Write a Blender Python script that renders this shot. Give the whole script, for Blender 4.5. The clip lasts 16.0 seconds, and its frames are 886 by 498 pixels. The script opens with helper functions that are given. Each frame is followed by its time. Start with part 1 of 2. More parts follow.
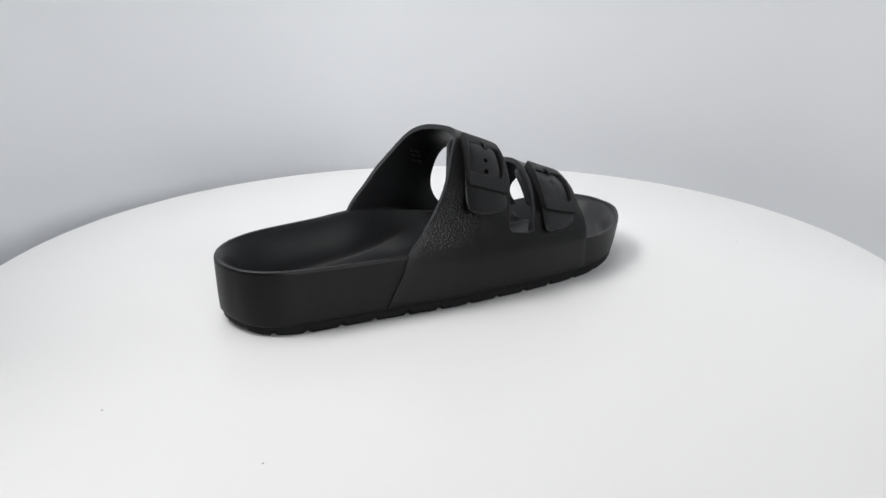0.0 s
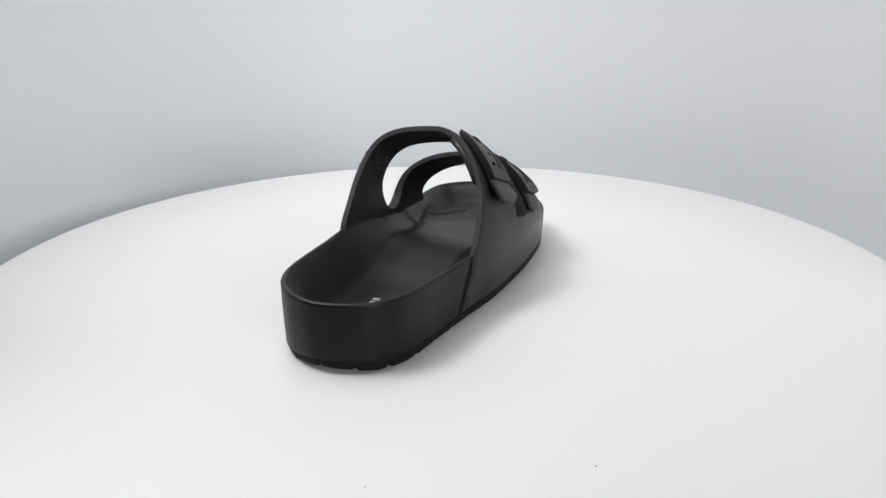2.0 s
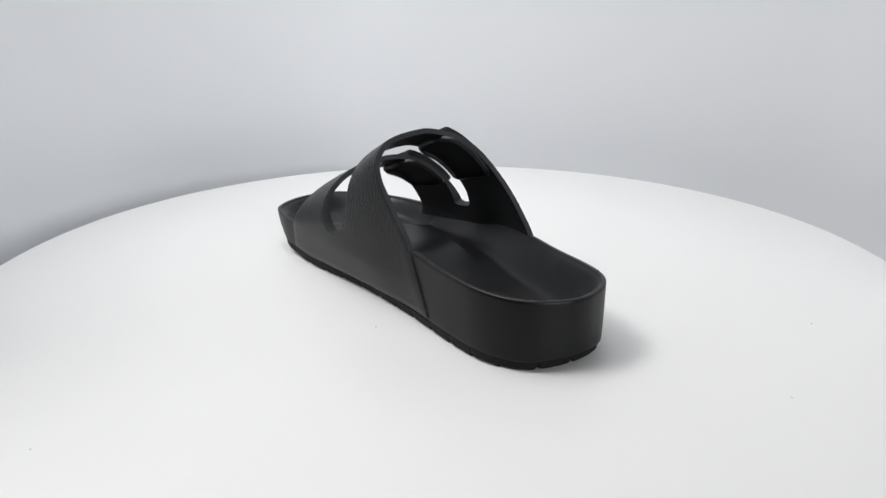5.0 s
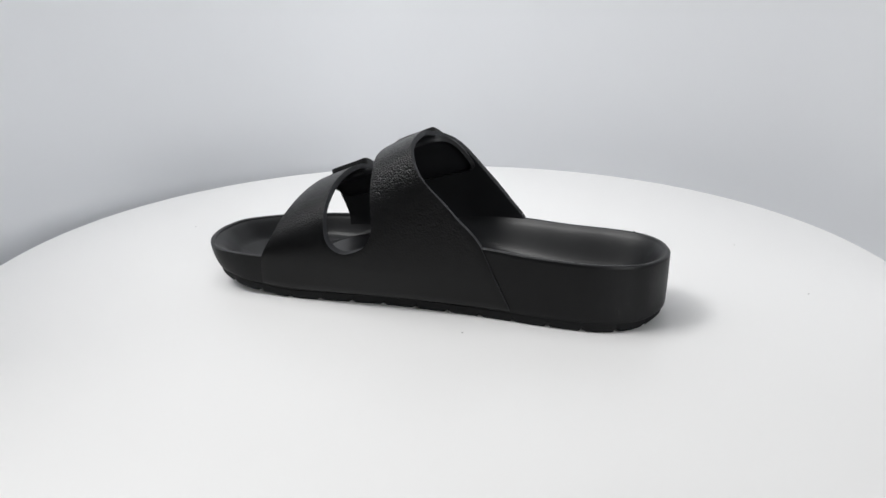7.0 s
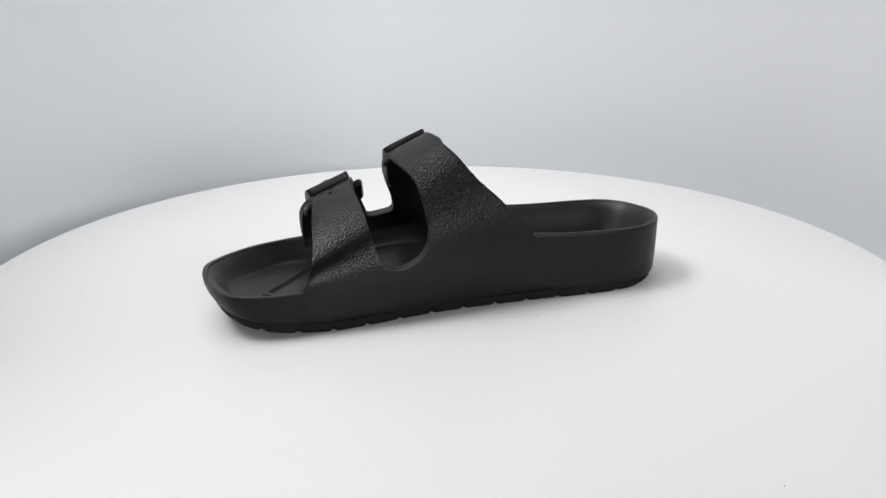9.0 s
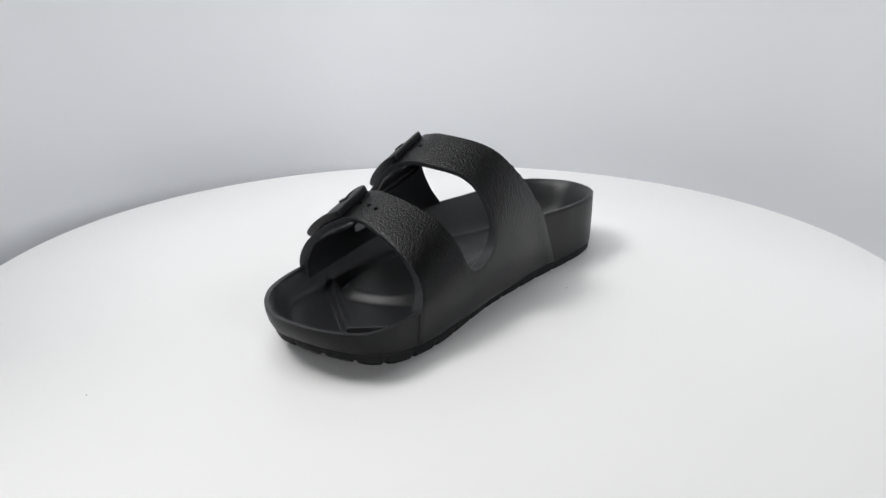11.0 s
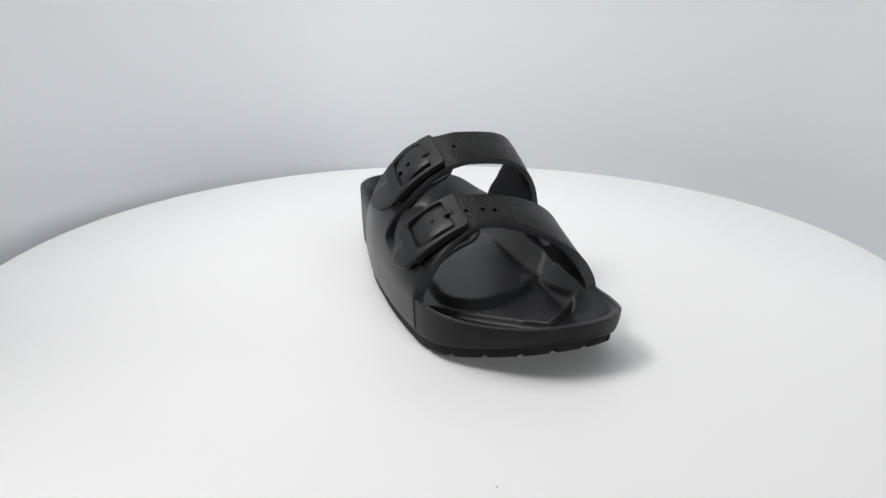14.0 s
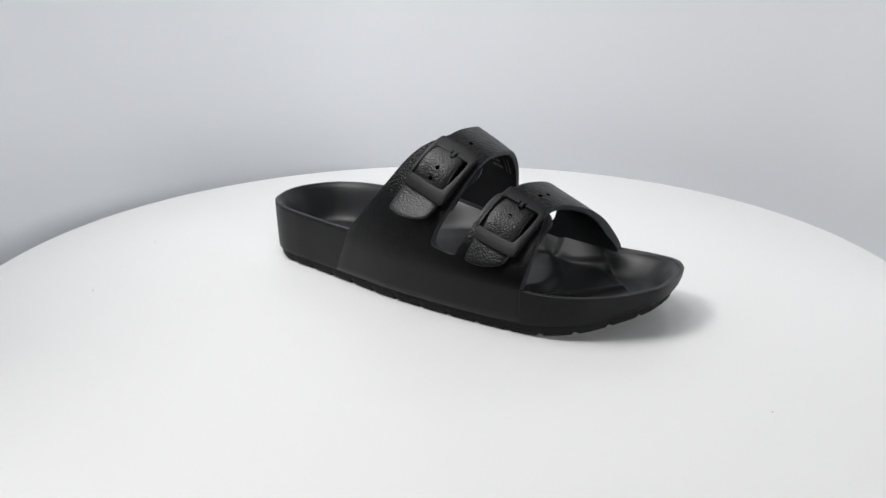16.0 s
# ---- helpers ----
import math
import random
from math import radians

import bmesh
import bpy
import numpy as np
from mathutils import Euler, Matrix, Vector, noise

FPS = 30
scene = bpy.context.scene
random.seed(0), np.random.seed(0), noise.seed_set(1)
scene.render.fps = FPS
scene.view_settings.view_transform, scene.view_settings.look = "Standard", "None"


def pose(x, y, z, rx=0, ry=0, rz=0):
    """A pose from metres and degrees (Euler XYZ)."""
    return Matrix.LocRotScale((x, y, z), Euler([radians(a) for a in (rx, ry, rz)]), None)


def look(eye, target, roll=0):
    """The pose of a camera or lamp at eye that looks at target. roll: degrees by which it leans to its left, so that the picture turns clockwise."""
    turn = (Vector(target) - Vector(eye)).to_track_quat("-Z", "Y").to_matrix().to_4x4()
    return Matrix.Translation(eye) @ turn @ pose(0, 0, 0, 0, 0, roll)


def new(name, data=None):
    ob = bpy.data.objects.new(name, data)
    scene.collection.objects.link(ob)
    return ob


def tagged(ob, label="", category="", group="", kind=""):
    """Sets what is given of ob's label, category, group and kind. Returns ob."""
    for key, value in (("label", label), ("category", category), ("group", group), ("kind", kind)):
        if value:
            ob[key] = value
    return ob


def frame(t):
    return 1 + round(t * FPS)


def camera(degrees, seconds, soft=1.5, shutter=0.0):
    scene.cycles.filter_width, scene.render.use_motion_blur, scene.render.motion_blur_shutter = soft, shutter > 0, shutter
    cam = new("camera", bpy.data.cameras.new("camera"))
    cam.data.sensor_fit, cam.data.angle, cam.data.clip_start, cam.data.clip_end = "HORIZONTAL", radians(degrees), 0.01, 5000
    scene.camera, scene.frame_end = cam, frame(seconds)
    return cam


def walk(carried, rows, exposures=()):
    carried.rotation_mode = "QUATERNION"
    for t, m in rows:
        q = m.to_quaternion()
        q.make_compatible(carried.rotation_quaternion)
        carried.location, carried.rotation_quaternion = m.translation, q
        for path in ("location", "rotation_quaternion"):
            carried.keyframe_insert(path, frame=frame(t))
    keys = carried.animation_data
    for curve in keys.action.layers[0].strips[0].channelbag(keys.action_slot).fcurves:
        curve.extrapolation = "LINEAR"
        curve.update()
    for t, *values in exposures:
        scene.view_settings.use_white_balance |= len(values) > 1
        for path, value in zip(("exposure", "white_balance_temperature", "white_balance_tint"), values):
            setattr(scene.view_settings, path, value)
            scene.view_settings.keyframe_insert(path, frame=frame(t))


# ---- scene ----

# ---------------------------------------------------------------- camera, held still on its stand
cam = camera(53.96, 16.0)
EYE = (0.0, -0.49937, 0.19417)
VIEW = look(EYE, (EYE[0] + 0.00132, EYE[1] + 0.9451, EYE[2] - 0.32677), -0.42)
walk(cam, [(0.0, VIEW), (16.0, VIEW)])

# ---------------------------------------------------------------- light: a white studio, one broad lamp above, one at the left, an added front fill
scene.view_settings.exposure = 0.0
world = bpy.data.worlds.new("studio_light")
world.use_nodes = True
scene.world = world
world.node_tree.nodes["Background"].inputs[0].default_value = (0.96, 0.975, 1.0, 1)
world.node_tree.nodes["Background"].inputs[1].default_value = 0.1


def softbox(name, at, to, size, watts, tint):
    lamp = bpy.data.lights.new(name, "AREA")
    lamp.shape, lamp.size, lamp.size_y, lamp.energy, lamp.color = "RECTANGLE", size[0], size[1], watts, tint
    ob = new(name, lamp)
    ob.matrix_world = look(at, to)
    return ob


softbox("softbox_above", (-0.42, 0.06, 1.25), (-0.42, 0.06, 0.0), (1.1, 1.0), 8.8, (0.995, 0.997, 1.0))
softbox("softbox_left", (-0.7, -0.15, 1.15), (-0.15, 0.0, 0.0), (0.4, 0.4), 7.7, (1.0, 0.995, 0.985))
# fill lamp added out of view in front, to brighten the backdrop
softbox("front_fill", (1.2, -2.15, 0.65), (-0.45, 0.5, 0.05), (1.2, 0.5), 28.0, (0.98, 0.99, 1.0))

# ---------------------------------------------------------------- materials


def material(name):
    m = bpy.data.materials.new(name)
    m.use_nodes = True
    return m, m.node_tree.nodes, m.node_tree.links, m.node_tree.nodes["Principled BSDF"]


def texture(nodes, links, kind, scale, detail=2.0, space="Object"):
    coord = nodes.new("ShaderNodeTexCoord")
    tex = nodes.new(kind)
    tex.inputs["Scale"].default_value = scale
    if kind == "ShaderNodeTexNoise":
        tex.inputs["Detail"].default_value = detail
    links.new(coord.outputs[space], tex.inputs["Vector"])
    return tex


def ramp(nodes, links, source, stops):
    r = nodes.new("ShaderNodeValToRGB")
    links.new(source, r.inputs["Fac"])
    for e, (p, c) in zip(r.color_ramp.elements, stops):
        e.position, e.color = p, (*c, 1) if len(c) == 3 else c
    return r


def bump(nodes, links, height, strength, distance, before=None):
    b = nodes.new("ShaderNodeBump")
    b.inputs["Strength"].default_value, b.inputs["Distance"].default_value = strength, distance
    links.new(height, b.inputs["Height"])
    if before is not None:
        links.new(before.outputs[0], b.inputs["Normal"])
    return b


def white_board(name, colour, rough):
    """Matt white laminate: very slightly uneven in tone and gloss."""
    m, nodes, links, bsdf = material(name)
    big = texture(nodes, links, "ShaderNodeTexNoise", 4.0, 3.0)
    dark = tuple(c * 0.985 for c in colour)
    tone = ramp(nodes, links, big.outputs["Fac"], [(0.35, dark), (0.65, colour)])
    links.new(tone.outputs["Color"], bsdf.inputs["Base Color"])
    fine = texture(nodes, links, "ShaderNodeTexNoise", 900.0, 2.0)
    b = bump(nodes, links, fine.outputs["Fac"], 0.04, 0.0003)
    links.new(b.outputs[0], bsdf.inputs["Normal"])
    bsdf.inputs["Roughness"].default_value = rough
    return m


def black_foam(name, grain, rough, colour=0.005, from_z=0.042, gloss_level=0.3):
    """Black moulded foam. grain: how strongly the leather-like pebbling shows, and above which height of the sandal."""
    m, nodes, links, bsdf = material(name)
    cloud = texture(nodes, links, "ShaderNodeTexNoise", 60.0, 4.0)
    tone = ramp(nodes, links, cloud.outputs["Fac"], [(0.3, (colour * 0.82, colour * 0.85, colour * 0.95)), (0.7, (colour * 1.15, colour * 1.2, colour * 1.34))])
    links.new(tone.outputs["Color"], bsdf.inputs["Base Color"])
    wear = texture(nodes, links, "ShaderNodeTexNoise", 25.0, 5.0)
    gloss = nodes.new("ShaderNodeMapRange")
    gloss.inputs["To Min"].default_value, gloss.inputs["To Max"].default_value = rough - 0.05, rough + 0.07
    links.new(wear.outputs["Fac"], gloss.inputs["Value"])
    links.new(gloss.outputs[0], bsdf.inputs["Roughness"])
    fine = texture(nodes, links, "ShaderNodeTexNoise", 1500.0, 2.0)
    b = bump(nodes, links, fine.outputs["Fac"], 0.12, 0.0002)
    if grain:
        cells = texture(nodes, links, "ShaderNodeTexVoronoi", 950.0)
        wobble = texture(nodes, links, "ShaderNodeTexNoise", 300.0, 2.0)
        shift = nodes.new("ShaderNodeVectorMath")
        shift.operation = "MULTIPLY_ADD"
        shift.inputs[1].default_value = (0.0009, 0.0009, 0.0009)
        links.new(wobble.outputs["Color"], shift.inputs[0])
        links.new(wobble.inputs["Vector"].links[0].from_socket, shift.inputs[2])
        links.new(shift.outputs[0], cells.inputs["Vector"])
        place = nodes.new("ShaderNodeTexCoord")
        split = nodes.new("ShaderNodeSeparateXYZ")
        links.new(place.outputs["Object"], split.inputs[0])
        up = nodes.new("ShaderNodeMapRange")
        up.inputs["From Min"].default_value, up.inputs["From Max"].default_value = from_z, from_z + 0.05
        links.new(split.outputs["Z"], up.inputs["Value"])
        high = nodes.new("ShaderNodeMath")
        high.operation = "MULTIPLY"
        high.inputs[1].default_value = grain
        links.new(up.outputs[0], high.inputs[0])
        g = bump(nodes, links, cells.outputs["Distance"], 1.0, 0.0006, b)
        g.invert = True
        links.new(high.outputs[0], g.inputs["Strength"])
        b = g
    links.new(b.outputs[0], bsdf.inputs["Normal"])
    bsdf.inputs["Specular IOR Level"].default_value = gloss_level
    return m


def plain(name, colour, rough):
    m, nodes, links, bsdf = material(name)
    cloud = texture(nodes, links, "ShaderNodeTexNoise", 200.0, 3.0)
    tone = ramp(nodes, links, cloud.outputs["Fac"], [(0.3, tuple(c * 0.9 for c in colour)), (0.7, colour)])
    links.new(tone.outputs["Color"], bsdf.inputs["Base Color"])
    bsdf.inputs["Roughness"].default_value = rough
    return m


WHITE_TABLE = white_board("white_laminate", (0.842, 0.84, 0.838), 0.42)
WHITE_WALL = white_board("white_backdrop_paper", (0.8, 0.813, 0.836), 0.9)
# grey of the unseen room, set by how much light it throws back
BOUNCE_PAINT = white_board("grey_bounce_paint", (0.22, 0.223, 0.226), 0.8)
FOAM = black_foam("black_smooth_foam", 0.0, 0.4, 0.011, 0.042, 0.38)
FOAM_GRAIN = black_foam("black_pebbled_foam", 0.62, 0.3, 0.0022, 0.018, 0.25)
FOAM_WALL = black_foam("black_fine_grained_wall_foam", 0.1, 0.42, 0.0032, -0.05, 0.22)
FOAM_BUCKLE = black_foam("black_buckle_foam", 0.0, 0.44, 0.007, 0.042, 0.32)
FOAM_STRAP = black_foam("black_pebbled_strap_foam", 0.27, 0.33, 0.005, -0.05, 0.36)
FOAM_CUT = black_foam("grey_black_trimmed_foam_edge", 0.0, 0.6, 0.026)
FOAM_SOLE = black_foam("black_outsole_foam", 0.0, 0.6, 0.0042, 0.042, 0.18)
# glossless black: the shade inside holes and slots, put into the colour
HOLE_SHADE = plain("punched_hole_shade_black", (0.001, 0.001, 0.001), 1.0)
HOLE_SHADE.node_tree.nodes["Principled BSDF"].inputs["Specular IOR Level"].default_value = 0.0
PRINT = plain("white_print", (0.4, 0.4, 0.41), 0.6)
PRINT_DIM = plain("grey_embossed_print", (0.06, 0.06, 0.062), 0.5)
DUST = plain("grey_dust", (0.42, 0.41, 0.4), 0.9)

# ---------------------------------------------------------------- helpers


def mesh_of(name, bm, mat, smooth_angle=35):
    me = bpy.data.meshes.new(name)
    bmesh.ops.recalc_face_normals(bm, faces=bm.faces[:])
    bm.to_mesh(me)
    bm.free()
    me.materials.append(mat)
    me.shade_smooth()
    me.set_sharp_from_angle(angle=radians(smooth_angle))
    return me


def part(name, bm, mat, parent, label="", smooth_angle=35):
    ob = new(name, mesh_of(name, bm, mat, smooth_angle))
    ob.parent = parent
    return tagged(ob, label=label) if label else ob


def lathe(profile, turns):
    """A turned solid about z from (radius, height) pairs."""
    bm = bmesh.new()
    rings = []
    for r, z in profile:
        if r < 1e-6:
            rings.append([bm.verts.new((0, 0, z))])
        else:
            rings.append([bm.verts.new((r * math.cos(2 * math.pi * k / turns), r * math.sin(2 * math.pi * k / turns), z)) for k in range(turns)])
    for a, b in zip(rings, rings[1:]):
        for k in range(turns):
            j = (k + 1) % turns
            if len(a) == 1:
                bm.faces.new((a[0], b[k], b[j]))
            elif len(b) == 1:
                bm.faces.new((a[k], b[0], a[j]))
            else:
                bm.faces.new((a[k], b[k], b[j], a[j]))
    return bm


# ---------------------------------------------------------------- studio: backdrop sweep and turntable
DISC_AT, DISC_R = (-0.0004, 0.0135), 0.2899
WALL_R, COVE, FLOOR_Z = 0.405, 0.06, -0.16


def build_backdrop():
    """A seamless sweep: floor, a wide cove, and a round wall behind; open towards the camera."""
    bm = bmesh.new()
    profile = [(0.0, FLOOR_Z), (WALL_R - COVE, FLOOR_Z)]
    for k in range(1, 13):
        a = radians(90 * k / 12)
        profile.append((WALL_R - COVE + COVE * math.sin(a), FLOOR_Z + COVE - COVE * math.cos(a)))
    profile += [(WALL_R, 0.2), (WALL_R, 0.42)]
    turns = 96
    rows = []
    for k in range(turns + 1):
        a = radians(-25 + 230 * k / turns)
        rows.append([bm.verts.new((r * math.cos(a), r * math.sin(a), z)) for r, z in profile])
    for a, b in zip(rows, rows[1:]):
        for k in range(len(profile) - 1):
            bm.faces.new((a[k], b[k], b[k + 1], a[k + 1]))
    bmesh.ops.remove_doubles(bm, verts=bm.verts[:], dist=1e-5)
    ob = new("backdrop", mesh_of("backdrop", bm, WHITE_WALL, 60))
    thick = ob.modifiers.new("thickness", "SOLIDIFY")
    thick.thickness, thick.offset = 0.003, -1
    return tagged(ob, "pale grey-white seamless curved studio backdrop", "backdrop", kind="structure")


def build_unseen_room():
    """Plain unseen walls, floor and ceiling, added to close the studio round the sweep and bounce light."""
    x0, x1, y0, y1, z0, z1, w = -2.6, 2.6, -3.4, 2.0, FLOOR_Z - 0.01, 2.4, 0.1
    boxes = {"floor": (x0 - w, x1 + w, y0 - w, y1 + w, z0 - w, z0), "ceiling": (x0 - w, x1 + w, y0 - w, y1 + w, z1, z1 + w),
             "wall_west": (x0 - w, x0, y0, y1, z0, z1), "wall_east": (x1, x1 + w, y0, y1, z0, z1),
             "wall_south": (x0 - w, x1 + w, y0 - w, y0, z0, z1), "wall_north": (x0 - w, x1 + w, y1, y1 + w, z0, z1)}
    for name, (ax, bx, ay, by, az, bz) in boxes.items():
        bm = bmesh.new()
        m = Matrix.Translation(((ax + bx) / 2, (ay + by) / 2, (az + bz) / 2)) @ Matrix.Diagonal((bx - ax, by - ay, bz - az, 1))
        bmesh.ops.create_cube(bm, size=1.0, matrix=m)
        tagged(new(name, mesh_of(name, bm, BOUNCE_PAINT)), "plain grey unseen light-bouncing studio " + name.split("_")[0], name.split("_")[0], kind="structure")


def build_turntable():
    table = new("turntable")
    table.location = (*DISC_AT, 0.0)
    r = DISC_R
    top = lathe([(0, 0), (r * 0.5, 0), (r - 0.0015, 0), (r - 0.0005, -0.0003), (r, -0.0014), (r, -0.016), (r - 0.002, -0.018), (0, -0.018)], 256)
    part("plate", top, WHITE_TABLE, table)
    base = lathe([(0, -0.018), (0.11, -0.018), (0.11, -0.03), (0.13, -0.034), (0.13, FLOOR_Z + 0.004), (0.125, FLOOR_Z), (0, FLOOR_Z)], 96)
    part("base", base, WHITE_TABLE, table)
    return tagged(table, "round white matt turntable with a thin plate on a drum base", "turntable")


def build_dust():
    """The few specks that lie on the plate."""
    bm = bmesh.new()
    for x, y, s in ((-0.149, -0.158, 0.8), (-0.068, -0.2, 0.8), (-0.0665, 0.0365, 0.9), (0.203, 0.076, 0.8), (-0.186, 0.171, 0.7)):
        m = Matrix.Translation((x, y, 0.0002)) @ Matrix.Rotation(x * 40, 4, "Z") @ Matrix.Diagonal((0.0007 * s, 0.0004 * s, 0.0003 * s, 1))
        bmesh.ops.create_icosphere(bm, subdivisions=1, radius=1.0, matrix=m)
    ob = new("dust_specks", mesh_of("dust_specks", bm, DUST))
    return tagged(ob, "tiny grey dust specks lying on the white turntable", "dust", kind="stuff")


# ---------------------------------------------------------------- the sandal
AXIS = (135.27, -8.19)  # the turntable's axis in the sandal's millimetres


def mm(p):
    return ((p[0] - AXIS[0]) / 1000, (p[1] - AXIS[1]) / 1000, p[2] / 1000)


def smooth(table, v):
    """A smooth curve through the (place, value) pairs of a table."""
    if v <= table[0][0]:
        return table[0][1]
    if v >= table[-1][0]:
        return table[-1][1]
    for k in range(len(table) - 1):
        if v <= table[k + 1][0]:
            break
    (x0, y0), (x1, y1) = table[k], table[k + 1]
    xa, ya = table[k - 1] if k else (2 * x0 - x1, 2 * y0 - y1)
    xb, yb = table[k + 2] if k + 2 < len(table) else (2 * x1 - x0, 2 * y1 - y0)
    m0, m1, w = (y1 - ya) / (x1 - xa), (yb - y0) / (xb - x0), x1 - x0
    s = (v - x0) / w
    return ((2 * s ** 3 - 3 * s ** 2 + 1) * y0 + (s ** 3 - 2 * s ** 2 + s) * w * m0
            + (3 * s ** 2 - 2 * s ** 3) * y1 + (s ** 3 - s ** 2) * w * m1)


# The upper, in millimetres: x from heel to toe, y to the inner side of the foot, z up. An arch for every x.
CROWN = [(70, 132), (95, 119), (120, 107), (143, 95.5), (165, 85), (188, 71.2), (212, 60.3), (230, 50.3)]
WIDE_IN = [(70, 39.8), (96, 39.3), (135, 43.6), (170, 46.5), (200, 47.4), (225, 47.8), (240, 47.8)]
WIDE_OUT = [(70, 40), (88, 41.8), (120, 46.4), (150, 48.4), (175, 49.6), (200, 49.4), (225, 47.5), (242, 43)]
ROUND_IN = [(70, 3.2), (140, 3.3), (165, 3.1), (190, 2.7), (215, 2.3)]
SHOULDER = [(70, 3.3), (140, 3.4), (165, 2.75), (190, 2.4), (215, 2.1)]
BELLY_OUT = [(70, 1.6), (88, 2.2), (120, 2.6), (150, 2.6), (175, 2.0), (200, 1.2), (225, 0.3), (242, 0.0)]
FOOT = 25.0


def arch(x, a):
    """A point of the upper's outer skin: a in degrees, 0 at the inner side, 90 on top, 180 at the outer side."""
    inner = a <= 90
    power = 2 / (smooth(ROUND_IN, x) if inner else 1.78)
    c, up = abs(math.cos(radians(a))), max(math.sin(radians(a)), 0.0) ** power
    if inner:
        p = smooth(SHOULDER, x)
        y = smooth(WIDE_IN, x) * max(1 - up ** p, 0.0) ** (1 / p)
    else:
        y = -smooth(WIDE_OUT, x) * c ** power - smooth(BELLY_OUT, x) * c ** 6
    # the crown leans: higher towards the buckles
    return x, y, FOOT + (smooth(CROWN, x) - FOOT) * up - 0.09 * y * up * up


def skin(x, a, off=0.0):
    """arch(), lifted off the skin by so many millimetres."""
    p = arch(x, a)
    u, v = arch(x + 0.5, a), arch(x - 0.5, a)
    lo, hi = max(a - 0.7, 0.0), min(a + 0.7, 180.0)
    b, c = arch(x, lo), arch(x, hi)
    d, e = [u[i] - v[i] for i in range(3)], [c[i] - b[i] for i in range(3)]
    n = (d[1] * e[2] - d[2] * e[1], d[2] * e[0] - d[0] * e[2], d[0] * e[1] - d[1] * e[0])
    long = math.sqrt(sum(q * q for q in n)) or 1.0
    return tuple(p[i] - off * n[i] / long for i in range(3))


# Edges of the upper over the arch's angle: behind, in front, and on both sides of the opening between the straps.
EDGE_BACK = [(0, 88), (1, 91.4), (1.9, 93.2), (2.75, 94.5), (4, 96.3), (12, 110), (31, 128), (57, 138), (88, 144), (106, 143.3), (117, 137.7), (125, 132.5), (146, 119.3), (163, 102.8), (172, 92.3), (180, 88)]
EDGE_FRONT = [(0, 227), (21, 221.8), (40, 219.4), (60, 217.4), (78, 215.2), (94, 212.6), (110, 211), (122, 213), (141, 216), (160, 215.5), (180, 214)]
GAP_BACK = [(2.6, 173), (3.0, 168.5), (4.0, 163.5), (6.5, 159.5), (12, 157.5), (30, 159.5), (59, 163), (80, 167), (95, 168.2), (112, 168), (132, 166), (146, 162), (156, 158), (161.5, 156.6), (164, 156.9), (165, 158.5), (165.5, 164)]
GAP_FRONT = [(2.6, 173), (3.0, 176.5), (4.0, 179.5), (6.5, 183), (12, 186), (30, 188.8), (58, 190.7), (75, 191.5), (90, 191), (110, 188), (130, 184), (147, 179), (156, 176), (161.5, 174), (164, 173.6), (165, 172.6), (165.5, 170)]
GAP_FROM, GAP_TO = 2.6, 165.5

# The sole's outline at its rim, heel to toe along the inner and then back along the outer side.
OUTLINE = [(0, 2), (1.6, 11.5), (8.3, 23.9), (19.2, 32.8), (36, 38.2), (60, 39.1), (96, 38.5), (135, 41), (170, 44), (200, 46.5), (228, 47.2), (247, 47.2), (262.3, 43.4),
           (270.8, 33.3), (275, 21.7), (276.3, 9), (274.3, -7), (267.4, -19.4), (257.3, -30.7), (243.8, -40.6), (225, -47.4), (200, -49.8), (175, -50.7),
           (150, -50.0), (120, -48.0), (88, -42.8), (60, -38.6), (37, -35.4), (20, -30.6), (8.3, -21.6), (2.0, -9)]
RIM_IN = [(0, 37.5), (30, 38.5), (50, 39), (73, 39.8), (96, 41.3), (115, 40), (150, 33), (190, 27), (225, 25), (250, 25.2), (265, 26), (278, 27.5)]
RIM_OUT = [(0, 37), (15, 37), (40, 36.3), (66, 35.6), (90, 35.6), (115, 34.5), (150, 31), (190, 27), (225, 25), (250, 25.2), (265, 26), (278, 27.5)]
FLOOR = [(0, 15), (40, 14), (60, 14), (90, 15.5), (120, 17.5), (150, 17.5), (175, 15.5), (200, 13.8), (215, 13.2), (240, 13.4), (255, 15.2), (266, 18), (278, 22)]


def closed_spline(points, n):
    out, k = [], len(points)
    for i in range(n):
        s = i * k / n
        j = int(s)
        f = s - j
        a, b, c, d = (Vector(points[(j + q) % k]) for q in (-1, 0, 1, 2))
        out.append(0.5 * (2 * b + (c - a) * f + (2 * a - 5 * b + 4 * c - d) * f * f + (3 * b - a - 3 * c + d) * f ** 3))
    # even steps along the curve
    lengths = [0.0]
    for i in range(n):
        lengths.append(lengths[-1] + (out[(i + 1) % n] - out[i]).length)
    even, j = [], 0
    for i in range(n):
        at = lengths[-1] * i / n
        while lengths[j + 1] < at:
            j += 1
        even.append(out[j].lerp(out[(j + 1) % n], (at - lengths[j]) / (lengths[j + 1] - lengths[j])))
    return even, lengths[-1]


def step(a, b, v):
    s = min(max((v - a) / (b - a), 0.0), 1.0)
    return s * s * (3 - 2 * s)


def spring(x):
    """How far the underside rises off the ground at toe and heel."""
    toe = max(0.0, (x - 205) / 72)
    heel = max(0.0, (14 - x) / 14)
    return 11.5 * toe ** 1.8 + 2.5 * heel ** 2


def taper(x, y):
    """How far the side wall draws in towards the ground: most along the arch of the foot."""
    return 0.9 + 3.6 * math.exp(-((x - 150) / 45) ** 2) * step(0, 25, y) + 3.0 * step(235, 276, x)


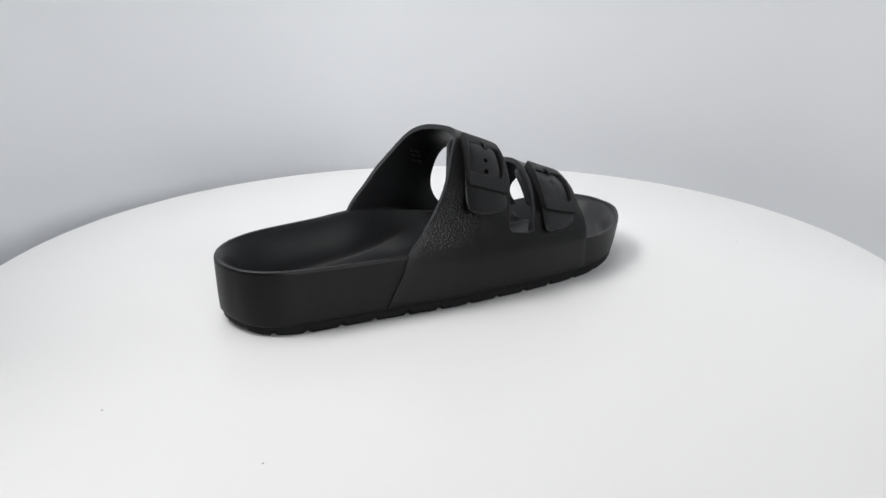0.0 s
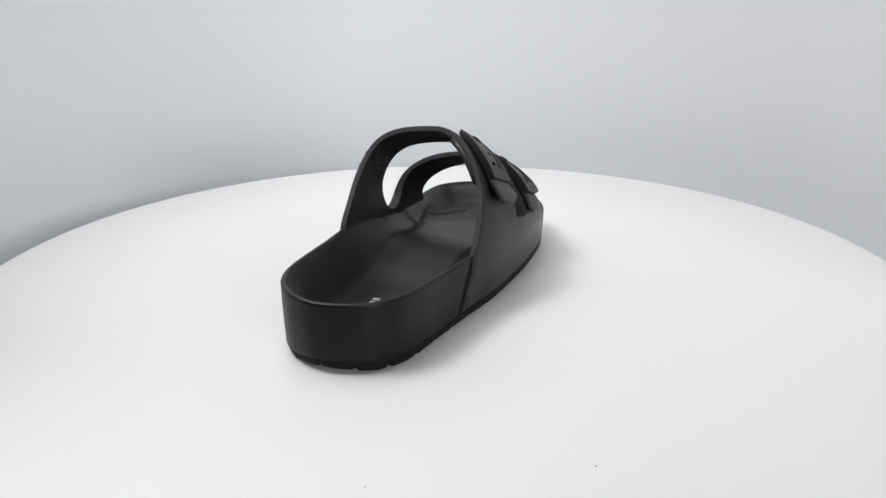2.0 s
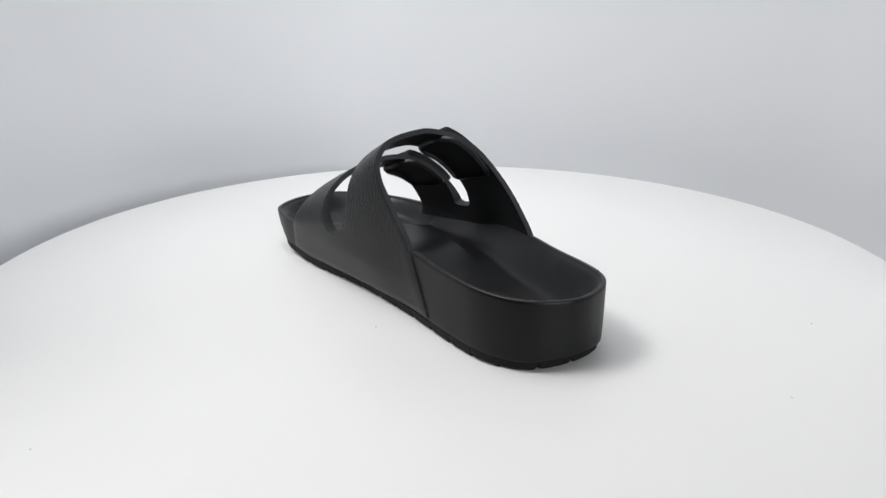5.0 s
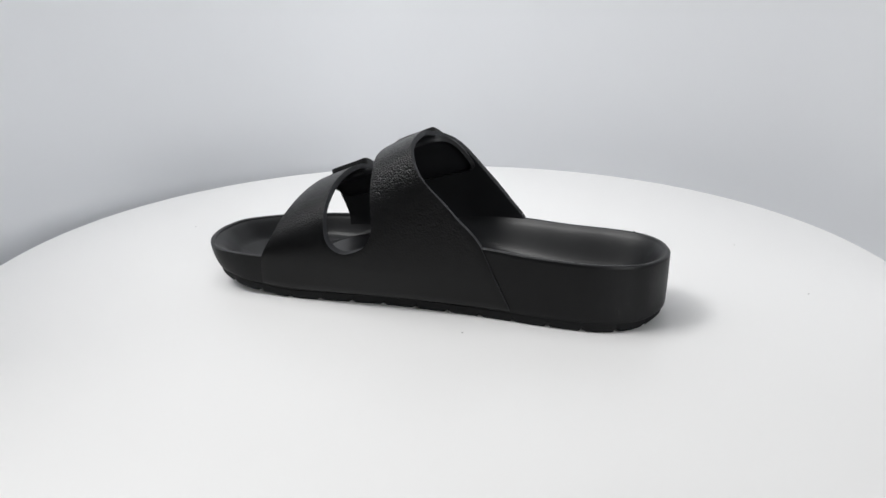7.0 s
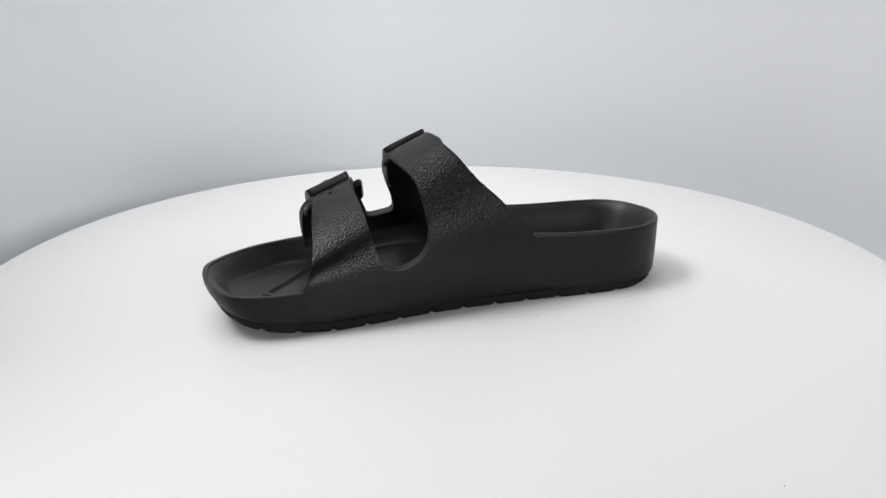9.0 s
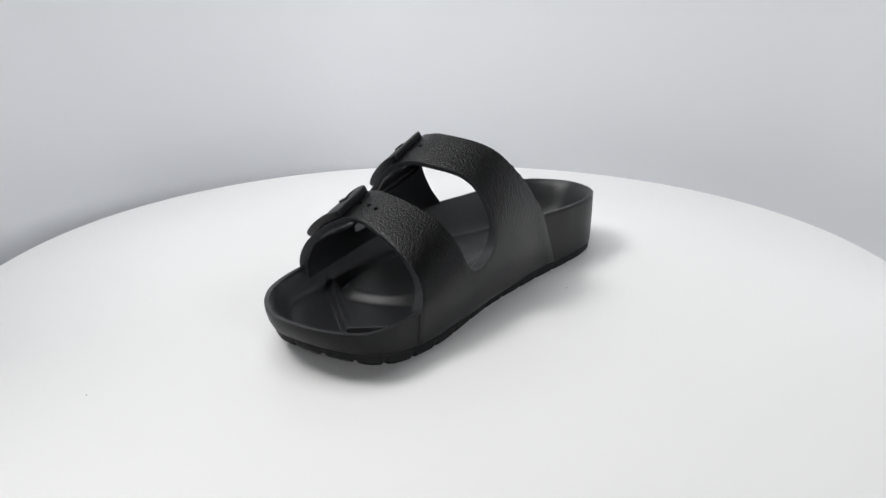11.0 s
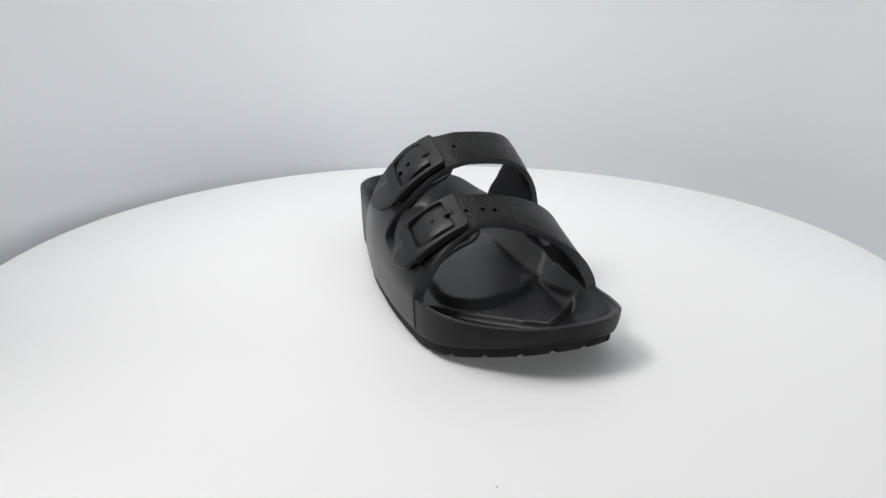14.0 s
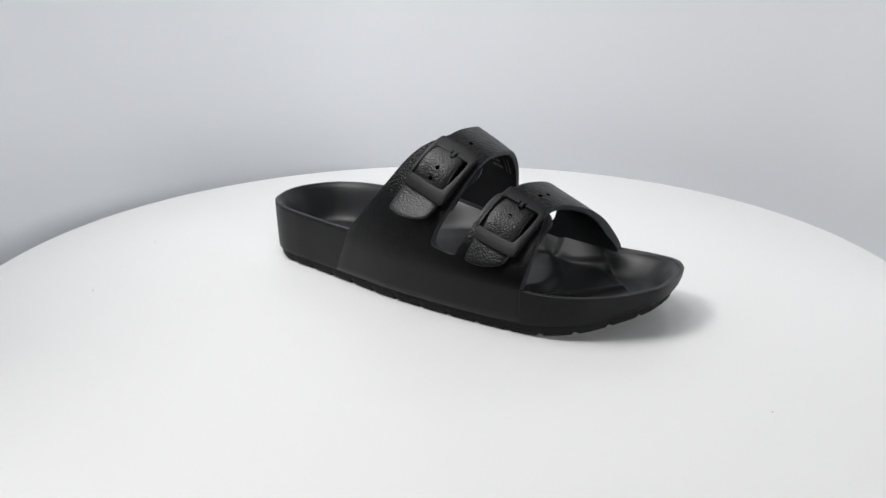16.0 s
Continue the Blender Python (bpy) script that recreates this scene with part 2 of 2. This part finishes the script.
def rim_height(x, y):
    w = min(max((y + 20) / 40, 0), 1)
    w = w * w * (3 - 2 * w)
    return smooth(RIM_IN, x) * w + smooth(RIM_OUT, x) * (1 - w)


def bed(x, y, d, rim):
    """Height of the foot bed: a deep heel cup, a raised pad, a bar under the toes."""
    z = smooth(FLOOR, x)
    wall = 17 - 9 * step(90, 200, x) * (1 - 0.75 * step(8, 30, y)) + 5 * step(225, 262, x)
    z += (rim - 0.4 - z) * (1 - step(-1.5, wall, d)) ** 1.15
    # arch support on the inner side
    z += 5.0 * math.exp(-((x - 120) / 34) ** 2 - ((y - 26) / 11) ** 2)
    # raised pad under the ball of the foot, with a rounded front edge
    ahead = 213 - 0.012 * (y + 12) ** 2 - x
    beside = y + 30 - 0.1 * max(0.0, 180 - x)
    turn = 18.0
    edge = min(ahead, beside) if max(ahead, beside) > turn else turn - math.hypot(turn - ahead, turn - beside)
    z += 4.0 * step(-2.0, 6.5 if ahead < beside else 4.5, edge) * step(105, 145, x) * (1 - 0.6 * step(22, 37, y))
    # crossways ridge before the toes, bent forwards in the middle
    ridge = 244 - (0.95 * (y - 14) if y > 14 else 0.81 * (14 - y))
    off = x - ridge
    inside = step(2, 12, d)
    z += 1.6 * math.exp(-(off / (1.6 if off > 0 else 3.0)) ** 2) * inside
    z -= 2.2 * step(-0.5, 4.4, off) * (1 - 0.5 * step(6, 26, off)) * inside
    # sharp inner side of the flat toe field, from the knob to the end of that ridge
    z += 1.9 * step(0.0, 2.6, y - 29.5 - 0.2 * (x - 190)) * step(188, 194, x) * (1 - step(214, 236, x))
    # low knob between the toes
    z += 2.2 * math.exp(-((x - 193) / 7) ** 2 - ((y - 28) / 5) ** 2)
    return z


def build_sole(sandal):
    n = 560
    line = closed_spline(OUTLINE, n)[0]
    normal = []
    for i in range(n):
        t = line[(i + 1) % n] - line[i - 1]
        normal.append(Vector((t.y, -t.x)).normalized())
    if sum((line[i] - Vector((135, 0))).dot(normal[i]) for i in range(n)) < 0:
        normal = [-v for v in normal]
    bm = bmesh.new()

    def ring(inset, height, flat=False):
        out = []
        for p, v in zip(line, normal):
            q = p - v * (inset if height is None or inset < 0.01 or flat else inset * taper(p.x, p.y))
            out.append(bm.verts.new(mm((q.x, q.y, height(p.x, p.y)))))
        return out

    def wall_at(f):
        return lambda x, y: 5.6 + spring(x) + (rim_height(x, y) - 5.6 - spring(x)) * f

    rings = [ring(3.0, lambda x, y: 5.0 + spring(x)), ring(1.25, wall_at(0.0)), ring(1.0, wall_at(0.02)), ring(0.85, wall_at(0.1)), ring(0.45, wall_at(0.35)), ring(0.12, wall_at(0.7)),
             ring(0.02, wall_at(0.93)), ring(0.0, wall_at(0.985)), ring(0.5, wall_at(1.0), True), ring(1.9, wall_at(1.0), True), ring(2.6, wall_at(0.985), True)]
    # the bed: rings that close in on a spine
    inner = [(p - v * 2.6) for p, v in zip(line, normal)]
    spine = [Vector((min(max(p.x, 34), 236), smooth([(0, 1), (135, -1), (200, -1.5), (275, 0)], p.x))) for p in inner]
    steps = 84
    for k in range(1, steps + 1):
        g = (k / steps) ** 1.15
        row = []
        for p, s in zip(inner, spine):
            q = p.lerp(s, g)
            d = (q - p).length
            row.append(bm.verts.new(mm((q.x, q.y, min(bed(q.x, q.y, d, rim_height(p.x, p.y)), rim_height(p.x, p.y) - 0.3)))))
        rings.append(row)
    for a, b in zip(rings, rings[1:]):
        for i in range(n):
            j = (i + 1) % n
            bm.faces.new((a[i], a[j], b[j], b[i]))
    bmesh.ops.remove_doubles(bm, verts=rings[-1], dist=1e-6)
    # close the seam along the spine from both sides
    bm.verts.ensure_lookup_table()
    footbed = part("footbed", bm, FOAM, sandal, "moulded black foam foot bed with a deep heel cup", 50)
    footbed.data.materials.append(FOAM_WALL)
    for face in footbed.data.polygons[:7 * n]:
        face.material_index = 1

    # outsole with its cut tread
    n = 900
    line, around = closed_spline(OUTLINE, n)
    normal = []
    for i in range(n):
        t = line[(i + 1) % n] - line[i - 1]
        normal.append(Vector((t.y, -t.x)).normalized())
    if sum((line[i] - Vector((135, 0))).dot(normal[i]) for i in range(n)) < 0:
        normal = [-v for v in normal]
    bm = bmesh.new()
    rows = []
    pitch = around / 34
    for level in range(6):
        row = []
        for i, (p, v) in enumerate(zip(line, normal)):
            at = (around * i / n / pitch) % 1.0
            cut = 0.5 * step(0.0, 0.05, at) * (1 - step(0.14, 0.19, at))
            wave = 0.35 * math.sin(i * 0.21)
            z0 = spring(p.x)
            w = taper(p.x, p.y) - 0.6
            w += 1.5 * step(236, 262, p.x) + 1.5 * (1 - step(10, 30, p.x))
            inset, z = ((w + 5, 5.4 + z0), (w + 0.72, 5.5 + z0), (w + 0.7 + 0.2 * wave, 4.2 + z0), (w + 1.0 + 1.3 * cut, 1.5 + 1.0 * cut + z0), (w + 2.2 + 1.3 * cut, 0.15 + 1.5 * cut + z0), (12.0, 0.15 + 1.0 * cut + z0))[level]
            q = p - v * inset
            row.append(bm.verts.new(mm((q.x, q.y, z))))
        rows.append(row)
    for a, b in zip(rows, rows[1:]):
        for i in range(n):
            j = (i + 1) % n
            bm.faces.new((a[i], a[j], b[j], b[i]))
    bm.faces.new(rows[-1])
    part("outsole", bm, FOAM_SOLE, sandal, "black outsole with a notched tread edge", 30)


def build_upper(sandal):
    """Both straps and the side walls they grow out of, one moulded piece."""
    bm = bmesh.new()
    angles = [0.0, 1.0, 1.9, 2.6, 2.75, 3.0, 3.4, 4.0, 4.8, 5.6, 6.5, 8, 10, 12, 15, 18, 22, 26, 30, 35, 40, 46, 52, 58, 64, 70, 76, 82, 88, 94, 100, 106, 112, 118, 124, 130, 136, 142, 146,
              150, 153, 156, 158, 160, 161, 162, 163, 164, 165, 165.8, 166.4, 167, 167.5, 168.5, 170, 173, 176, 178, 180]
    cols = 12
    low = [6.5, 8.0, 11.0, 15.0, 19.0, 22.5]

    def wall(x, side, z):
        f = (z - 5.6) / (FOOT - 5.6)
        inset = taper(x, side * 40) * (1 - f) ** 1.3 + (0.9 if z < 7 else 0)
        y = (smooth(WIDE_IN, x) if side > 0 else smooth(WIDE_OUT, x) + smooth(BELLY_OUT, x)) - inset
        return mm((x, side * y, z + 0.7 * spring(x)))

    rows = []

    def add(point, xb, x1, x2, xf):
        xs = [xb + (x1 - xb) * k / cols for k in range(cols + 1)], [x2 + (xf - x2) * k / cols for k in range(cols + 1)]
        rows.append([[bm.verts.new(point(x)) for x in block] for block in xs])

    foot_back = [(5, 78.5), (17, 84), (25, 88)]
    for z in low:
        add(lambda x: wall(x, 1, z), smooth(foot_back, z), 173, 173, 228 - 0.04 * (z - 5))
    for a in angles:
        if GAP_FROM < a < GAP_TO:
            x1, x2 = smooth(GAP_BACK, a), smooth(GAP_FRONT, a)
        else:
            x1 = x2 = 173 if a < 90 else 169.5
        add(lambda x: mm(arch(x, a)), smooth(EDGE_BACK, a), x1, x2, smooth(EDGE_FRONT, a))
    for z in reversed(low):
        add(lambda x: wall(x, -1, z), smooth(foot_back, z), 169.5, 169.5, 214)
    for a, b in zip(rows, rows[1:]):
        for block in (0, 1):
            for k in range(cols):
                bm.faces.new((a[block][k], b[block][k], b[block][k + 1], a[block][k + 1]))
    bmesh.ops.remove_doubles(bm, verts=bm.verts[:], dist=2e-5)
    bmesh.ops.dissolve_degenerate(bm, edges=bm.edges[:], dist=1e-6)
    ob = part("upper", bm, FOAM_GRAIN, sandal, "black pebbled foam upper with two broad straps", 50)
    me = ob.data
    # the skin must face outwards before it gets its thickness
    top = max(me.polygons, key=lambda f: f.center.z)
    if top.normal.z < 0:
        me.flip_normals()
    thick = ob.modifiers.new("thickness", "SOLIDIFY")
    thick.thickness, thick.offset, thick.use_even_offset = 0.007, -1, True
    # thin straps on a wall that gets thicker round the foot of the opening
    group = ob.vertex_groups.new(name="thickness")
    for v in me.vertices:
        group.add([v.index], 0.45 + 0.4 * (1 - step(0.034, 0.056, v.co.z)) * step(-0.012, 0.012, v.co.x), "REPLACE")
    thick.vertex_group = "thickness"
    me.materials.append(FOAM_CUT)
    me.materials.append(FOAM)
    thick.material_offset, thick.material_offset_rim = 2, 1
    soft = ob.modifiers.new("worn_edges", "BEVEL")
    soft.width, soft.segments, soft.limit_method, soft.angle_limit = 0.0008, 3, "ANGLE", radians(50)
    return ob


def quad_map(corners):
    """Maps the unit square onto four (x, angle) corners of the skin: back top, front top, front low, back low."""
    a, b, c, d = corners

    def at(u, v):
        return tuple((a[i] * (1 - u) + b[i] * u) * (1 - v) + (d[i] * (1 - u) + c[i] * u) * v for i in (0, 1))
    return at


def round_square(r, n=7, sag=0.0):
    """A closed path round the unit square with rounded corners; r: a radius for each corner, back top first."""
    pts = []
    for (cx, cy, a0), q in zip(((0, 0, 180), (1, 0, 270), (1, 1, 0), (0, 1, 90)), r):
        mx, my = cx + (q if cx == 0 else -q), cy + (q if cy == 0 else -q)
        for k in range(n):
            a = radians(a0 + 90 * k / (n - 1))
            pts.append((mx + q * math.cos(a), my + q * math.sin(a)))
    full = []
    for (x0, y0), (x1, y1) in zip(pts, pts[1:] + pts[:1]):
        m = max(1, int(math.hypot(x1 - x0, y1 - y0) / 0.08))
        full += [(x0 + (x1 - x0) * k / m, y0 + (y1 - y0) * k / m) for k in range(m)]
    return [(x, y + sag * y ** 3 * math.sin(math.pi * min(max(x, 0), 1))) for x, y in full]


def slab(corners, r, low, high, edge=0.06, sag=0.0, lift=0.0, bulge=0.0):
    """A rounded plate that follows the skin."""
    at = quad_map(corners)
    path = round_square(r, sag=sag)
    bm = bmesh.new()
    rings = []
    for shrink, off in ((edge * 1.4, low), (0.0, low + 1.5), (0.0, high - 0.9), (edge * 0.3, high - 0.25), (edge * 0.8, high - 0.05), (edge * 1.5, high), (0.25, high), (0.4, high), (0.55, high), (0.7, high), (0.85, high), (0.95, high)):
        ring = []
        for x, y in path:
            u, v = 0.5 + (x - 0.5) * (1 - shrink), 0.5 + (y - 0.5) * (1 - shrink)
            up = lift * max(0.0, (v - 0.74) / 0.26) ** 1.5
            if off > low + 1.6:
                up -= 0.5 * bulge * abs(2 * u - 1) ** 4
                up += bulge * math.sin(math.pi * min(max(v / 0.68, 0.0), 1.0))
            ring.append(bm.verts.new(mm(skin(*at(u, v), off + up))))
        rings.append(ring)
    for a, b in zip(rings, rings[1:]):
        for i in range(len(path)):
            j = (i + 1) % len(path)
            bm.faces.new((a[i], a[j], b[j], b[i]))
    bm.faces.new(rings[-1])
    return bm


def frame_ring(outer, inner, r, low, high):
    """A buckle frame: a rounded bar that runs round an opening."""
    out, inn = quad_map(outer), quad_map(inner)
    po = round_square(r)
    bm = bmesh.new()
    rows = []
    for g, off in ((0.08, low), (0.0, high - 1.6), (0.0, high - 0.6), (0.05, high - 0.12), (0.16, high), (0.84, high), (0.95, high - 0.12), (1.0, high - 0.6), (1.0, low)):
        row = []
        for x, y in po:
            x += 0.06 * math.sin(math.pi * min(max(y, 0), 1)) * max(0.0, 2 * x - 1)
            a, b = out(x, y), inn(x, y)
            row.append(bm.verts.new(mm(skin(a[0] + (b[0] - a[0]) * g, a[1] + (b[1] - a[1]) * g, off + (0.5 * step(0.55, 0.85, y) if off > low else 0)))))
        rows.append(row)
    for a, b in zip(rows, rows[1:] + rows[:1]):
        for i in range(len(po)):
            j = (i + 1) % len(po)
            bm.faces.new((a[i], a[j], b[j], b[i]))
    return bm


def eyelet(x, a, off, size=1.25):
    """A punched hole: a shallow dish within a low lip, painted with its inner shade."""
    bm = bmesh.new()
    centre = Vector(mm(skin(x, a, off)))
    up = (Vector(mm(skin(x, a, off + 1))) - centre).normalized()
    turn = up.to_track_quat("Z", "Y").to_matrix().to_4x4()
    rows = []
    for r, z in ((size, -0.6), (size, 0.06), (size * 0.86, 0.1), (size * 0.7, 0.02)):
        rows.append([bm.verts.new(Matrix.Translation(centre) @ turn @ Vector((r / 1000 * math.cos(k * math.pi / 8), r / 1000 * math.sin(k * math.pi / 8), z / 1000))) for k in range(16)])
    for p, q in zip(rows, rows[1:]):
        for k in range(16):
            bm.faces.new((p[k], p[(k + 1) % 16], q[(k + 1) % 16], q[k]))
    bm.faces.new(rows[-1])
    return bm


def block(x, a, wide, long, low, high):
    """A small bevelled bar that lies square on the skin: wide along the sandal, long across it, in millimetres."""
    centre = Vector(mm(skin(x, a)))
    fore = (Vector(mm(skin(x + 1, a))) - Vector(mm(skin(x - 1, a)))).normalized()
    up = (Vector(mm(skin(x, a, 1.0))) - centre).normalized()
    down = fore.cross(up).normalized()
    bm = bmesh.new()
    rows = []
    for shrink, z in ((0.0, low), (0.0, high - 0.3), (0.25, high)):
        rows.append([bm.verts.new(centre + (fore * sx * (wide / 2 - shrink) + down * sy * (long / 2 - shrink) + up * z) / 1000) for sx, sy in ((-1, -1), (1, -1), (1, 1), (-1, 1))])
    for p, q in zip(rows, rows[1:]):
        for k in range(4):
            bm.faces.new((p[k], p[(k + 1) % 4], q[(k + 1) % 4], q[k]))
    bm.faces.new(rows[0])
    bm.faces.new(rows[-1])
    return bm


def build_fastening(sandal, tab, tab_round, outer, inner, tongue, pin, holes, sag, lift, top):
    part("strap_end", slab(tab, tab_round, -0.8, 2.6, 0.06, sag, lift, 1.6), FOAM_STRAP, sandal)
    part("strap_tongue", slab(tongue, (0.35, 0.35, 0.1, 0.1), -6.4, -3.0, 0.05), FOAM, sandal)
    buckle = part("buckle", frame_ring(outer, inner, (0.06, 0.08, 0.08, 0.05), 0.3, top), FOAM_BUCKLE, sandal, "moulded black foam buckle frame")
    x, a = pin
    # raised black block, painted shade of the slot round the pin
    part("pin_slot_shade", block(x, a + 2.6, 4.0, 3.6, 3.0, top + 0.1), HOLE_SHADE, buckle)
    part("pin", block(x, a + 3.4, 2.0, 5.2, 3.0, top + 0.8), FOAM_BUCKLE, buckle)
    part("pin_bar", block(x - 0.1, a + 1.6, 4.6, 1.5, 3.2, top + 0.6), FOAM_BUCKLE, buckle)
    for x, a, off in holes:
        part("punched_hole", eyelet(x, a, off), HOLE_SHADE, sandal)


def build_prints(sandal):
    """The pale print in the heel and the moulded lines inside the back strap."""
    bm = bmesh.new()
    rows = []
    for r, off in ((1.0, -0.5), (0.99, 0.35), (0.94, 0.5), (0.6, 0.5), (0.25, 0.5)):
        rows.append([bm.verts.new(mm((x, y, bed(x, y, 30, 37) + off))) for x, y in ((59 + 16 * r * math.cos(a), 0.5 + 12 * r * math.sin(a)) for a in (k * math.pi / 24 for k in range(48)))])
    for p, q in zip(rows, rows[1:]):
        for i in range(48):
            bm.faces.new((p[i], p[(i + 1) % 48], q[(i + 1) % 48], q[i]))
    bm.faces.new(rows[-1])
    part("heel_label", bm, FOAM, sandal)
    for k in range(4):
        bm = bmesh.new()
        x = 51.5 + 4.2 * k
        rows = []
        for off in (0.2, 0.62):
            rows.append([bm.verts.new(mm((x + sx * 1.4, 2.0 + sy * 2.0, bed(x + sx * 1.4, 2.0 + sy * 2.0, 30, 37) + off))) for sx, sy in ((-1, -1), (1, -1), (1, 1), (-1, 1))])
        bm.faces.new(rows[1])
        for i in range(4):
            j = (i + 1) % 4
            bm.faces.new((rows[0][i], rows[0][j], rows[1][j], rows[1][i]))
        part("print_bar", bm, PRINT, sandal)

    # moulded marks on the inner face of the back strap
    for x0, x1, a0, a1 in ((152.2, 152.8, 26, 41), (154.8, 155.4, 26, 41), (140, 142, 35, 36.6), (143, 147, 35.4, 37), (141, 144.5, 31, 32.6), (145.5, 148, 31.4, 33), (142.5, 145, 26.5, 28), (146, 149.5, 26.8, 28.3)):
        bm = bmesh.new()
        rows = [[bm.verts.new(mm(skin(x, a, off))) for x, a in ((x0, a0), (x1, a0), (x1, (a0 + a1) / 2), (x1, a1), (x0, a1), (x0, (a0 + a1) / 2))] for off in (-3.2, -3.8)]
        bm.faces.new(rows[1])
        for i in range(6):
            j = (i + 1) % 6
            bm.faces.new((rows[0][i], rows[0][j], rows[1][j], rows[1][i]))
        part("moulded_mark", bm, PRINT_DIM, sandal)


def build_flash(sandal):
    """Crumbs of moulding flash left on the rim, the strap's back edge and the corners of the strap ends."""
    spots = [(24, -31.0, 37.0), (44, 37.4, 39.0), (17, 31.0, 38.0)]
    spots += [skin(smooth(EDGE_BACK, a) + 0.2, a, 0.2) for a in (27, 36)]
    spots += [skin(128.2, 154.2, 5.0), skin(181.3, 164.0, 2.9)]
    for k, p in enumerate(spots):
        bm = bmesh.new()
        m = Matrix.Translation(mm(p)) @ Matrix.Rotation(k * 1.3, 4, (0.4, 0.5, 0.8)) @ Matrix.Diagonal((0.0006, 0.0004, 0.0005, 1))
        bmesh.ops.create_icosphere(bm, subdivisions=1, radius=1.0, matrix=m)
        part("moulding_flash", bm, FOAM, sandal)


def build_sandal():
    sandal = new("sandal")
    build_sole(sandal)
    build_upper(sandal)
    build_fastening(sandal,
                    tab=[(144.6, 113), (161.6, 113), (155.5, 152.8), (127, 155)], tab_round=(0.04, 0.04, 0.13, 0.09),
                    outer=[(142.5, 111.3), (166.5, 110.8), (159.2, 146.0), (132.5, 143.5)], inner=[(142.8, 119.8), (163.6, 118.8), (157.3, 138.6), (135.5, 137.5)],
                    tongue=[(140.5, 106), (173.5, 105), (162, 147), (121.5, 146)], pin=(154.2, 115.5),
                    holes=[(149.3, 129.8, 4.2), (147.5, 135.8, 3.9), (155.7, 100.8, 0.0)], sag=0.06, lift=4.0, top=3.9)
    build_fastening(sandal,
                    tab=[(190, 116), (208, 116), (204.5, 160.5), (179.8, 165.3)], tab_round=(0.04, 0.04, 0.14, 0.1),
                    outer=[(188.0, 113.4), (212.0, 113.6), (208.0, 155.0), (182.5, 151.5)], inner=[(188.6, 122.3), (209.8, 121.5), (205.6, 146.3), (184.2, 144.5)],
                    tongue=[(185, 107), (217.5, 104), (214.8, 146), (176.8, 148)], pin=(199.5, 118.2),
                    holes=[(197.0, 131.8, 4.15), (198.9, 110.6, 0.0), (201.3, 100.0, 0.0), (202.9, 91.5, 0.0)], sag=0.06, lift=0.8, top=4.6)
    build_prints(sandal)
    build_flash(sandal)
    return tagged(sandal, "black moulded foam two-strap sandal with buckles on a white turntable", "sandal")


build_unseen_room()
backdrop = build_backdrop()
turntable = build_turntable()
dust = build_dust()
sandal = build_sandal()


def motions():
    """The plate turns at an even pace and carries the sandal and the dust round."""
    start, pace = 31.87, 18.29
    times = [0.5 * k for k in range(33)]
    walk(sandal, [(t, pose(0, 0, 0, 0, 0, start + pace * t)) for t in times])
    walk(turntable, [(t, pose(*DISC_AT, 0, 0, 0, pace * t)) for t in times])
    walk(dust, [(t, pose(0, 0, 0, 0, 0, pace * t - 1.2)) for t in times])


motions()
